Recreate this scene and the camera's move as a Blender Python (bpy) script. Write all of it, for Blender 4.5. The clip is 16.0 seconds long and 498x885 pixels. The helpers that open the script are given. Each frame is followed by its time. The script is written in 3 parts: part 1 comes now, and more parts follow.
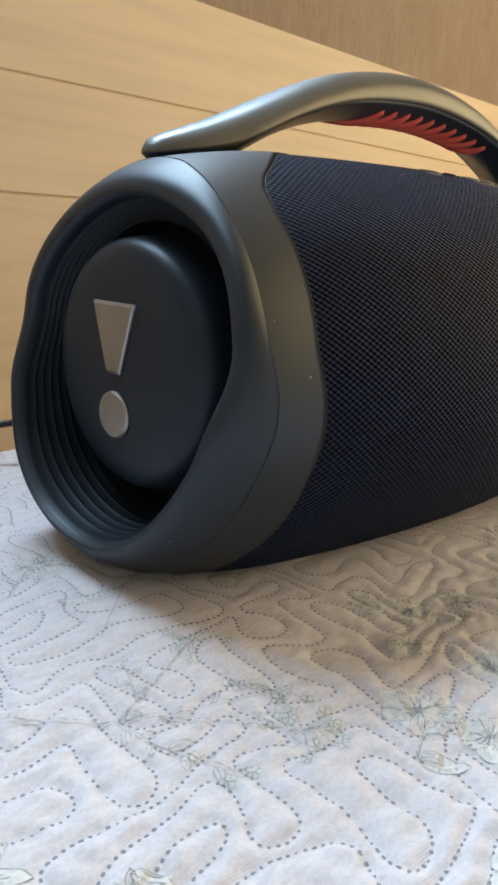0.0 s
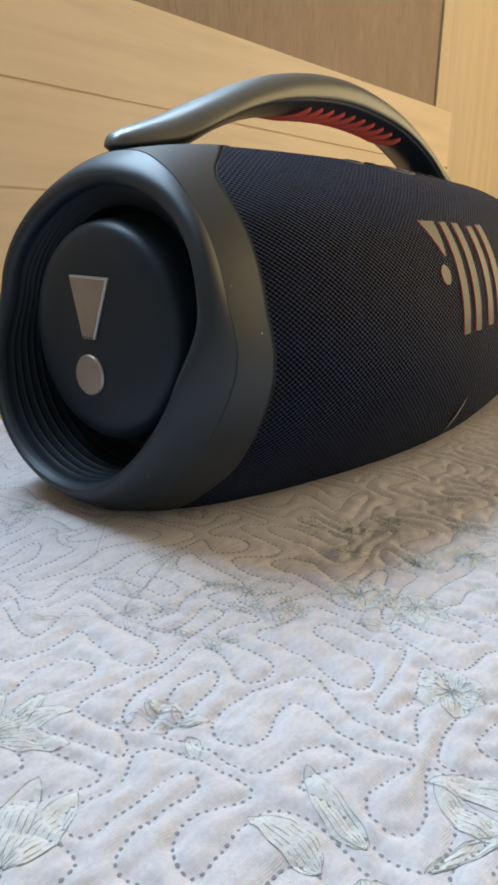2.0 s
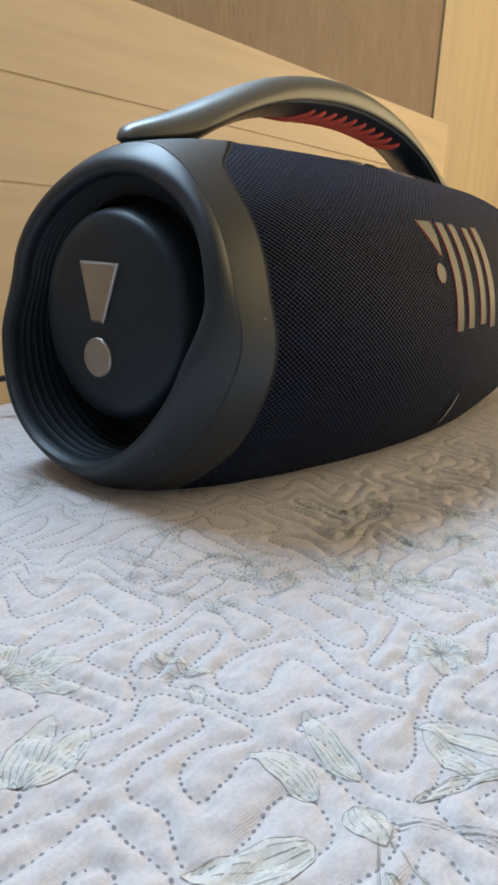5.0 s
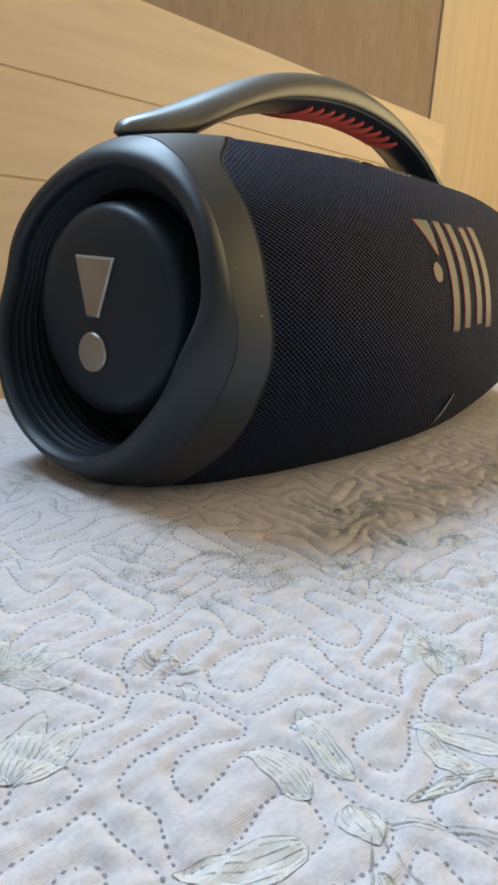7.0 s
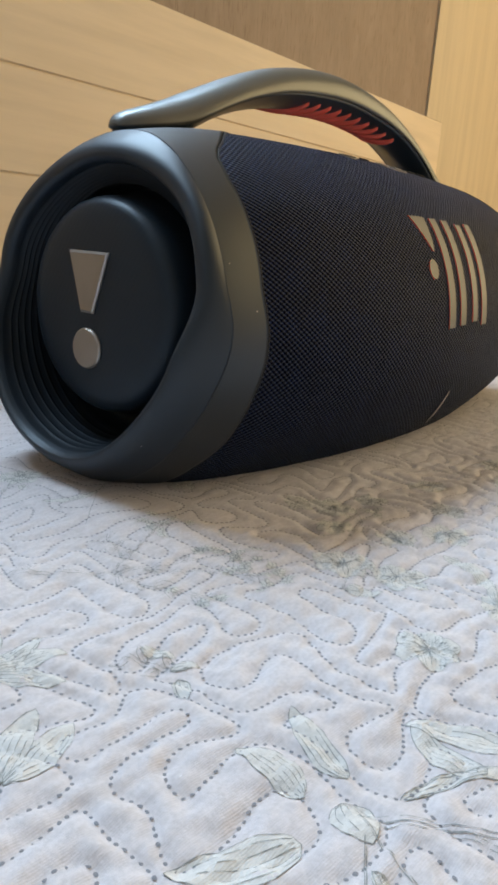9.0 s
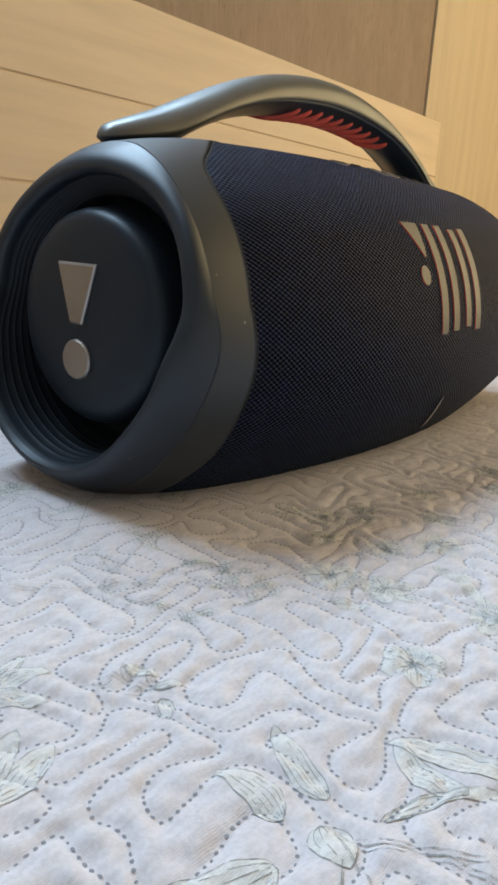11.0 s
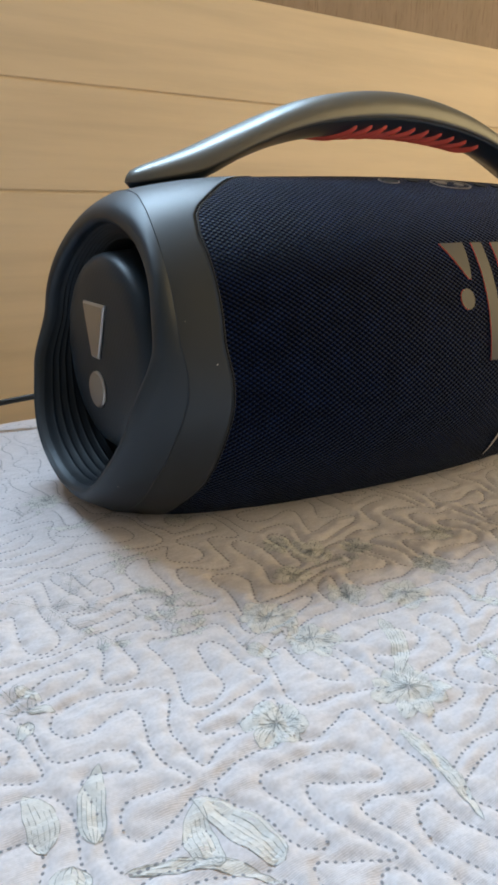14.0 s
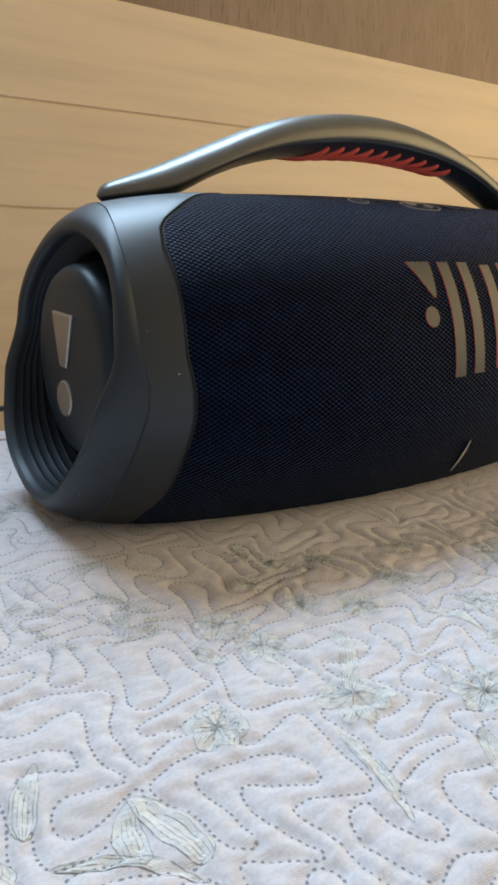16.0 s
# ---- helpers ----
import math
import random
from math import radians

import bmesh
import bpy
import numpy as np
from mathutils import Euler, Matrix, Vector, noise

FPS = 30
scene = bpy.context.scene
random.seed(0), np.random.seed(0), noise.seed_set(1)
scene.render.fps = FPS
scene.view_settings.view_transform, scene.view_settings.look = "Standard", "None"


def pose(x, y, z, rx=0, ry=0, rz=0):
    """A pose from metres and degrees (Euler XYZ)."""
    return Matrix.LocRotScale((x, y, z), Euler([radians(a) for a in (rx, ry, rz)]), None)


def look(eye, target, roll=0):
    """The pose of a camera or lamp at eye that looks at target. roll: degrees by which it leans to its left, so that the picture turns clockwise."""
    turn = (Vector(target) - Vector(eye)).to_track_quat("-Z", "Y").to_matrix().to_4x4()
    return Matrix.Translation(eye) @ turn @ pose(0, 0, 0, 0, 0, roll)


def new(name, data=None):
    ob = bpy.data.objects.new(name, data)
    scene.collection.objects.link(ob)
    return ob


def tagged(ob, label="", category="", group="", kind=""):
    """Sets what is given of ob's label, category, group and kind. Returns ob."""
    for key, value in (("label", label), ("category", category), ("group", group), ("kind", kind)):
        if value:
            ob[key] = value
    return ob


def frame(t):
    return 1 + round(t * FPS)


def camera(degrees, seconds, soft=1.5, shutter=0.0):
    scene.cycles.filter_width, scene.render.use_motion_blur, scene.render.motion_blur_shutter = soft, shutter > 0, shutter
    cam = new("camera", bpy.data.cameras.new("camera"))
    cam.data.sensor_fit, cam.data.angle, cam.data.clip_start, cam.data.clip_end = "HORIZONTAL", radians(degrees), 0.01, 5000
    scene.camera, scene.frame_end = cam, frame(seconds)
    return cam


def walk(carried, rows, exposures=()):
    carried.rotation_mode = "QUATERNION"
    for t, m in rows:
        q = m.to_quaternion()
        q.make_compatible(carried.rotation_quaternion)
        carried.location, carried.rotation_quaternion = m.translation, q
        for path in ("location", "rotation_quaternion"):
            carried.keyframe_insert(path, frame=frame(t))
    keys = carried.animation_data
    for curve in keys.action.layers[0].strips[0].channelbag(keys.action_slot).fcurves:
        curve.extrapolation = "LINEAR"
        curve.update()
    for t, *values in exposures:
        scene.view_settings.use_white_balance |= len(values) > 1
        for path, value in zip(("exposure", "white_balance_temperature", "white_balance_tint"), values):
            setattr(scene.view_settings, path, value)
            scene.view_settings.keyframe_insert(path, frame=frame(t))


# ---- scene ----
cam = camera(37.7, 16.0, soft=3.2)
METRES, EYE, TILT, LEAN, TURN = 0.29, 0.152, -15.5, -2.2, -45.0
ROWS = [
    (0.0, 0.0, 0.0, 0.0, 0.0, 0.0, 0.0),
    (0.5, 0.0188, -0.0486, -0.0027, -1.31, -0.45, 0.06),
    (1.0, 0.0185, -0.0959, -0.0129, -2.88, -0.94, 0.79),
    (1.5, -0.0264, -0.1389, -0.0458, -3.84, -1.47, 1.9),
    (2.0, -0.0492, -0.1917, -0.0712, -5.12, -0.77, 2.19),
    (2.5, -0.0636, -0.2132, -0.0996, -5.79, -1.1, 2.14),
    (3.0, -0.0685, -0.2385, -0.1106, -5.95, -1.31, 1.75),
    (3.5, -0.0686, -0.2432, -0.1102, -5.83, -0.73, 1.52),
    (4.0, -0.0702, -0.2428, -0.1118, -5.83, -0.37, 1.27),
    (6.5, -0.0764, -0.238, -0.1183, -6.09, -0.13, 0.37),
    (7.0, -0.0755, -0.2348, -0.1185, -6.39, -0.27, 0.22),
    (7.5, -0.0744, -0.2364, -0.1185, -6.45, -0.33, 0.03),
    (8.0, -0.0759, -0.2308, -0.1211, -6.64, -0.44, -0.12),
    (10.5, -0.062, -0.2287, -0.1142, -6.67, -0.48, 0.41),
    (11.0, -0.048, -0.2295, -0.1006, -6.41, -0.52, 0.53),
    (11.5, -0.0318, -0.2366, -0.0857, -5.78, -0.65, 0.66),
    (12.0, -0.0043, -0.2346, -0.0751, -4.3, -0.68, 0.6),
    (12.5, 0.0699, -0.2417, -0.0457, -1.55, -1.04, 0.66),
    (13.0, 0.1798, -0.2541, -0.0342, 2.0, -2.16, 0.34),
    (13.5, 0.298, -0.2805, -0.0156, 7.84, -3.06, -0.39),
    (14.0, 0.3725, -0.2599, 0.0109, 10.79, -2.6, -1.39),
    (14.5, 0.4257, -0.2181, 0.0288, 12.12, -1.84, -1.94),
    (15.0, 0.4338, -0.1902, 0.0283, 12.15, -1.28, -2.19),
    (15.5, 0.4348, -0.2125, 0.0051, 11.43, -1.04, -2.38),
    (16.0, 0.4341, -0.2622, -0.0114, 10.33, -0.73, -2.4),
]
walk(cam, [(t, pose(0, 0, EYE, TILT, LEAN, TURN) @ pose(METRES * x, METRES * y, METRES * z, 90 + pitch, roll, yaw)) for t, x, y, z, yaw, pitch, roll in ROWS],
     exposures=[(0.0, 0.21), (1.0, 0.10), (3.0, -0.02), (12.0, -0.02), (13.5, 0.0), (16.0, 0.0)])


# ---- light ----
world = bpy.data.worlds.new("world")
scene.world = world
world.use_nodes = True
sky = world.node_tree.nodes.new("ShaderNodeTexSky")
sky.sky_type, sky.sun_disc = "NISHITA", False
sky.sun_elevation, sky.sun_rotation = radians(40), radians(200)
world.node_tree.links.new(sky.outputs[0], world.node_tree.nodes["Background"].inputs[0])
world.node_tree.nodes["Background"].inputs[1].default_value = 0.06
scene.view_settings.exposure = 0.0


def area_light(name, x, y, z, target, width, height, watts, colour):
    lamp = bpy.data.lights.new(name, "AREA")
    lamp.shape, lamp.size, lamp.size_y, lamp.energy, lamp.color = "RECTANGLE", width, height, watts, colour
    ob = new(name, lamp)
    ob.matrix_world = look((x, y, z), target)
    return ob


# daylight in the window opening over the headboard; an added warm fill lamp east
area_light("window_daylight", 0.28, 0.800, 1.02, (0.28, -0.6, 0.48), 0.80, 0.40, 31.5, (0.60, 0.80, 1.0))
area_light("balcony_daylight", 2.58, -0.85, 0.90, (0.9, 0.1, 0.35), 2.1, 1.75, 38.5, (1.0, 0.715, 0.33))


# ---- materials ----
class Mat:
    """A node material with short ways to add nodes."""

    def __init__(self, name, colour, rough=0.5, metal=0.0):
        self.m = bpy.data.materials.new(name)
        self.m.use_nodes = True
        self.t = self.m.node_tree
        self.b = self.t.nodes["Principled BSDF"]
        self.b.inputs["Base Color"].default_value = (*colour, 1)
        self.b.inputs["Roughness"].default_value = rough
        self.b.inputs["Metallic"].default_value = metal

    def node(self, kind, **kw):
        n = self.t.nodes.new(kind)
        for k, v in kw.items():
            n.inputs[k.replace("_", " ")].default_value = v
        return n

    def link(self, a, b):
        self.t.links.new(a, b)

    def coords(self, scale=(1, 1, 1), source="Object", turn=(0, 0, 0)):
        c = self.t.nodes.new("ShaderNodeTexCoord")
        m = self.t.nodes.new("ShaderNodeMapping")
        m.inputs["Scale"].default_value, m.inputs["Rotation"].default_value = scale, turn
        self.link(c.outputs[source], m.inputs["Vector"])
        return m.outputs["Vector"]

    def noise(self, vec, scale, detail=3.0, rough=0.5):
        n = self.node("ShaderNodeTexNoise", Scale=scale, Detail=detail, Roughness=rough)
        self.link(vec, n.inputs["Vector"])
        return n.outputs["Fac"]

    def ramp(self, fac, *stops):
        r = self.t.nodes.new("ShaderNodeValToRGB")
        els = r.color_ramp.elements
        while len(els) < len(stops):
            els.new(0.5)
        for e, (p, c) in zip(els, stops):
            e.position, e.color = p, (*c, 1) if len(c) == 3 else c
        self.link(fac, r.inputs["Fac"])
        return r.outputs["Color"]

    def math(self, op, a, b=None):
        n = self.t.nodes.new("ShaderNodeMath")
        n.operation = op
        for i, v in enumerate((a, b)):
            if v is None:
                continue
            if isinstance(v, (int, float)):
                n.inputs[i].default_value = v
            else:
                self.link(v, n.inputs[i])
        return n.outputs[0]

    def mix(self, fac, a, b):
        n = self.t.nodes.new("ShaderNodeMix")
        n.data_type = "RGBA"
        for i, v in ((0, fac), (6, a), (7, b)):
            if isinstance(v, (int, float)):
                n.inputs[i].default_value = v
            elif isinstance(v, tuple):
                n.inputs[i].default_value = (*v, 1)
            else:
                self.link(v, n.inputs[i])
        return n.outputs[2]

    def colour(self, out):
        self.link(out, self.b.inputs["Base Color"])

    def rough(self, out, lo, hi):
        r = self.t.nodes.new("ShaderNodeMapRange")
        r.inputs["To Min"].default_value, r.inputs["To Max"].default_value = lo, hi
        self.link(out, r.inputs["Value"])
        self.link(r.outputs[0], self.b.inputs["Roughness"])

    def bump(self, height, distance, strength=1.0):
        n = self.node("ShaderNodeBump", Strength=strength, Distance=distance)
        self.link(height, n.inputs["Height"])
        if self.b.inputs["Normal"].is_linked:
            self.link(self.b.inputs["Normal"].links[0].from_socket, n.inputs["Normal"])
        self.link(n.outputs[0], self.b.inputs["Normal"])


def plastic(name, colour, rough, dust=0.0, gloss=0.75):
    k = Mat(name, colour, rough)
    v = k.coords()
    n = k.noise(v, 30, 4)
    k.b.inputs["Specular IOR Level"].default_value = gloss
    k.b.inputs["Specular Tint"].default_value = (0.82, 0.92, 1.0, 1)
    k.rough(n, rough - 0.03, rough + 0.05)
    k.bump(k.noise(v, 2600, 2), 0.00003, 0.3)
    if dust:
        # scattered specks of dust
        vo = k.node("ShaderNodeTexVoronoi", Scale=95.0)
        k.link(v, vo.inputs["Vector"])
        speck = k.math("LESS_THAN", vo.outputs["Distance"], 0.042)
        keep = k.math("GREATER_THAN", k.noise(v, 60, 1), 0.53)
        k.colour(k.mix(k.math("MULTIPLY", speck, keep), colour, (0.32, 0.31, 0.30)))
    return k.m


def woven_fabric():
    k = Mat("woven_grille_fabric", (0.01, 0.011, 0.016), 0.5)
    k.b.inputs["Specular IOR Level"].default_value = 0.05
    k.b.inputs["Specular Tint"].default_value = (0.40, 0.62, 1.0, 1)
    uv = k.t.nodes.new("ShaderNodeUVMap")
    sep = k.t.nodes.new("ShaderNodeSeparateXYZ")
    k.link(uv.outputs[0], sep.inputs[0])
    tau = 2 * math.pi
    a = k.math("COSINE", k.math("MULTIPLY", sep.outputs[0], tau / 0.0044))
    b = k.math("COSINE", k.math("MULTIPLY", sep.outputs[1], tau / 0.0031))
    h = k.math("MULTIPLY", a, b)
    fine = k.math("COSINE", k.math("MULTIPLY", k.math("ADD", sep.outputs[0], sep.outputs[1]), tau / 0.0009))
    h2 = k.math("ADD", h, k.math("MULTIPLY", fine, 0.12))
    wear = k.noise(k.coords(), 90, 3)
    # highlights on raised threads and shade in the gaps are put into the colour
    lum = k.ramp(k.math("ADD", k.math("MULTIPLY", h, 0.5), k.math("MULTIPLY", wear, 0.7)),
                 (0.25, (0.0005, 0.0017, 0.0085)), (0.55, (0.0013, 0.0040, 0.0195)), (0.95, (0.0095, 0.0225, 0.080)))
    k.colour(lum)
    k.b.inputs["Sheen Weight"].default_value = 0.10
    k.b.inputs["Sheen Roughness"].default_value = 0.3
    k.b.inputs["Sheen Tint"].default_value = (0.50, 0.68, 1.0, 1)
    k.bump(h2, 0.00060, 0.9)
    return k.m


def light_wood(name, base=(0.79, 0.685, 0.535), upright=False):
    k = Mat(name, base, 0.42)
    v = k.coords((9, 6, 0.6) if upright else (0.6, 6, 9))
    g = k.noise(v, 4.0, 8, 0.6)
    g2 = k.noise(k.coords((0.35, 1, 1.6)), 5.0, 3)
    rnd = k.t.nodes.new("ShaderNodeObjectInfo")
    c = k.ramp(g, (0.25, tuple(c * 0.78 for c in base)), (0.55, base), (0.8, tuple(min(1, c * 1.12) for c in base)))
    c = k.mix(k.math("MULTIPLY", g2, 0.35), c, tuple(x * y for x, y in zip(base, (1.12, 1.02, 0.9))))
    c = k.mix(k.math("MULTIPLY", rnd.outputs["Random"], 0.18), c, tuple(x * 0.82 for x in base))
    k.colour(c)
    k.rough(g, 0.46, 0.6)
    k.bump(k.noise(k.coords((60, 40, 2) if upright else (2, 40, 60)), 10, 4), 0.0002, 0.5)
    return k.m


def dark_veneer():
    k = Mat("dark_brown_veneer", (0.17, 0.10, 0.06), 0.4)
    g = k.noise(k.coords((3.2, 1, 0.9)), 7.0, 8, 0.65)
    p = k.noise(k.coords((50, 1, 6)), 6.0, 3)
    c = k.ramp(g, (0.3, (0.200, 0.143, 0.115)), (0.55, (0.265, 0.195, 0.157)), (0.8, (0.345, 0.265, 0.216)))
    k.colour(k.mix(k.ramp(p, (0.54, (0, 0, 0)), (0.68, (0.6, 0.6, 0.6))), c, (0.15, 0.09, 0.06)))
    k.bump(p, 0.0003, 0.4)
    k.rough(g, 0.45, 0.6)
    return k.m


def cotton(name, tone):
    k = Mat(name, tone, 0.85)
    v = k.coords()
    n = k.noise(v, 18, 4)
    slub = k.math("ADD", k.math("MULTIPLY", k.noise(v, 700, 2), 0.5), k.math("MULTIPLY", k.noise(k.coords((0.25, 1, 1), turn=(0, 0, radians(38))), 420, 2), 0.5))
    base = k.ramp(n, (0.3, tuple(c * 0.95 for c in tone)), (0.7, tuple(c * 1.02 for c in tone)))
    w1 = k.node("ShaderNodeTexWave", Scale=470.0, Distortion=3.0, Detail=2.0)
    k.link(k.coords((1, 1, 0), turn=(0, 0, radians(94))), w1.inputs["Vector"])
    thread = k.mix(k.math("MULTIPLY", w1.outputs["Fac"], 0.35), base, tuple(c * 0.84 for c in tone))
    k.colour(k.mix(k.ramp(slub, (0.36, (0.7, 0.7, 0.7)), (0.60, (0, 0, 0))), thread, tuple(c * 0.74 for c in tone)))
    k.bump(w1.outputs["Fac"], 0.00009, 0.5)
    k.bump(k.noise(v, 900, 2), 0.00018, 0.6)
    k.b.inputs["Sheen Weight"].default_value = 0.15
    return k.m


def plain(name, colour, rough=0.6, metal=0.0, grain=400, depth=0.0001):
    k = Mat(name, colour, rough, metal)
    v = k.coords()
    n = k.noise(v, 25, 3)
    k.colour(k.ramp(n, (0.3, tuple(c * 0.88 for c in colour)), (0.7, tuple(min(1, c * 1.08) for c in colour))))
    k.rough(n, max(0.05, rough - 0.07), rough + 0.07)
    k.bump(k.noise(v, grain, 2), depth, 0.4)
    return k.m


def radiator_rubber():
    k = Mat("ridged_radiator_rubber", (0.0120, 0.0190, 0.0285), 0.42)
    k.b.inputs["Specular Tint"].default_value = (0.75, 0.88, 1.0, 1)
    k.b.inputs["Specular IOR Level"].default_value = 0.38
    w = k.node("ShaderNodeTexWave", Scale=105.0)
    k.link(k.coords((0, 1, 1), turn=(radians(-33), 0, 0)), w.inputs["Vector"])
    w.bands_direction = "Y"
    k.bump(w.outputs["Fac"], 0.0002, 0.11)
    k.rough(k.noise(k.coords(), 40, 3), 0.36, 0.48)
    return k.m


FABRIC = woven_fabric()
# cap and rim: blue sheen of bounced daylight is tinted into the black
CAP = plastic("satin_black_plastic", (0.0135, 0.0180, 0.0245), 0.44, 1, 0.60)
RIM = plastic("black_rubber", (0.0108, 0.0170, 0.0262), 0.46, 1, 0.60)
BELLOWS = plastic("matt_black_rubber", (0.0075, 0.0115, 0.0175), 0.5, 0, 0.30)
RUBBER = plastic("deep_black_rubber", (0.008, 0.008, 0.009), 0.62, 0, 0.35)
DISC = radiator_rubber()
HANDLE = plastic("grey_satin_metal_paint", (0.150, 0.152, 0.145), 0.40)
HANDLE.node_tree.nodes["Principled BSDF"].inputs["Metallic"].default_value = 0.7
UNDER = plastic("navy_black_plastic", (0.018, 0.031, 0.048), 0.38)
SILVER = plain("brushed_silver", (0.36, 0.345, 0.325), 0.36, 0.85, 900, 0.00003)
LOGO = plain("grey_logo_plastic", (0.056, 0.057, 0.061), 0.45, 0.2, 900, 0.00003)
RED = plain("orange_red_rubber", (0.84, 0.115, 0.085), 0.5)
CHROME = plain("polished_chrome", (0.72, 0.72, 0.72), 0.16, 1.0)
WOOD = light_wood("light_beech_boards")
STILE = light_wood("upright_beech_board", (0.64, 0.56, 0.42), True)
VENEER = dark_veneer()
COTTON = cotton("white_printed_cotton", (0.675, 0.645, 0.674))
STITCH = plain("grey_stitch_dents", (0.25, 0.255, 0.285), 0.9)
INK = plain("grey_green_print_ink", (0.29, 0.31, 0.31), 0.9)
PETAL = cotton("pale_green_white_print", (0.715, 0.712, 0.703))
WALL = plain("warm_wall_paint", (0.64, 0.55, 0.42), 0.8, 0.0, 200, 0.0003)
GREY_WALL = plain("grey_wall_paint", (0.46, 0.46, 0.46), 0.8, 0.0, 200, 0.0003)
CEILING = plain("white_ceiling_paint", (0.8, 0.79, 0.76), 0.85, 0.0, 200, 0.0003)
FLOOR = light_wood("brown_floor_laminate", (0.32, 0.19, 0.10))
FRAME = plain("white_window_frame_paint", (0.8, 0.8, 0.78), 0.4)
CABLE = plain("black_cable_rubber", (0.012, 0.012, 0.012), 0.5)


# ---- mesh helpers ----
def link_mesh(name, verts, faces, material, parent=None, label="", smooth=True, uvs=None):
    me = bpy.data.meshes.new(name)
    me.from_pydata(verts, [], faces)
    me.materials.append(material)
    if smooth:
        me.polygons.foreach_set("use_smooth", [True] * len(me.polygons))
    if uvs is not None:
        layer = me.uv_layers.new(name="UVMap")
        idx = np.empty(len(me.loops), dtype=np.int32)
        me.loops.foreach_get("vertex_index", idx)
        layer.data.foreach_set("uv", np.asarray(uvs, dtype=np.float32)[idx].ravel())
    me.update()
    ob = new(name, me)
    ob.parent = parent
    if label:
        ob["label"] = label
    return ob


def part(name, bm, material, parent=None, label="", smooth=False):
    me = bpy.data.meshes.new(name)
    bmesh.ops.recalc_face_normals(bm, faces=bm.faces[:])
    bm.to_mesh(me)
    bm.free()
    me.materials.append(material)
    if smooth:
        me.polygons.foreach_set("use_smooth", [True] * len(me.polygons))
    ob = new(name, me)
    ob.parent = parent
    if label:
        ob["label"] = label
    return ob


def box(x0, y0, z0, x1, y1, z1, bevel=0.0, segments=2):
    bm = bmesh.new()
    bmesh.ops.create_cube(bm, size=1, matrix=Matrix.LocRotScale(((x0 + x1) / 2, (y0 + y1) / 2, (z0 + z1) / 2), None,
                                                                (x1 - x0, y1 - y0, z1 - z0)))
    if bevel:
        bmesh.ops.bevel(bm, geom=bm.edges[:], offset=bevel, segments=segments, profile=0.6, affect="EDGES")
    return bm


def empty(name, at=(0, 0, 0)):
    ob = new(name)
    ob.location = at
    ob.empty_display_size = 0.05
    return ob


def rings_mesh(rings, closed=True, cap_start=False, cap_end=False):
    """Vertices and faces of a loft through rings of equal length."""
    n = len(rings[0])
    verts = [p for r in rings for p in r]
    faces = []
    for i in range(len(rings) - 1):
        for j in range(n if closed else n - 1):
            k = (j + 1) % n
            faces.append((i * n + j, i * n + k, (i + 1) * n + k, (i + 1) * n + j))
    if cap_start:
        faces.append(tuple(range(n - 1, -1, -1)))
    if cap_end:
        faces.append(tuple((len(rings) - 1) * n + j for j in range(n)))
    return verts, faces


def ss(a, b, v):
    v = np.clip((v - a) / (b - a), 0, 1)
    return v * v * (3 - 2 * v)


# ---- the room ----
def headboard():
    """Light boards with grooves under a framed dark panel; it turns a little from the speaker's line."""
    hb = tagged(empty("headboard", (0.5, 0.72, 0.0)), "light beech headboard with grooved boards and a dark veneer panel", "headboard")
    hb.rotation_euler = (0, 0, math.atan(0.025))
    gap = 0.0022

    def board(name, x0, z0, x1, z1, mat, y0=0.0, depth=0.022, bevel=0.0018):
        part(name, box(x0, y0, z0, x1, y0 + depth, z1, bevel, 3), mat, hb, smooth=False)

    left, panel_x, joint, right = -1.15, 1.013, 1.098, 2.05
    for z0, z1 in ((-0.49, 0.1872), (0.1872 + gap, 0.3000), (0.3000 + gap, 0.4175)):
        board("board", left, z0, joint - 0.0003, z1, WOOD)
    # the stile is cut to an L round the panel's corner
    top = 0.730
    bm = bmesh.new()
    outline = [(joint + 0.0003, -0.49), (right, -0.49), (right, top), (panel_x, top), (panel_x, 0.4178), (joint + 0.0003, 0.4178)]
    face = bm.faces.new([bm.verts.new((x, 0.0006, z)) for x, z in outline])
    ext = bmesh.ops.extrude_face_region(bm, geom=[face])
    bmesh.ops.translate(bm, verts=[v for v in ext["geom"] if isinstance(v, bmesh.types.BMVert)], vec=(0, 0.0214, 0))
    part("stile", bm, STILE, hb)
    board("top_rail", left, top + 0.0005, right + 0.01, 0.755, WOOD, -0.004, 0.033)
    part("veneer_panel", box(left, 0.0050, 0.4180, panel_x - 0.0008, 0.020, 0.7295, 0.0008), VENEER, hb, "dark brown wood veneer panel with fine pores")
    part("backing", box(left, 0.0225, -0.49, right, 0.029, 0.7295), VENEER, hb)
    for z in (0.1872, 0.3000):
        part("tongue", box(left, 0.0030, z - 0.006, joint - 0.002, 0.010, z + gap + 0.006), WOOD, hb)


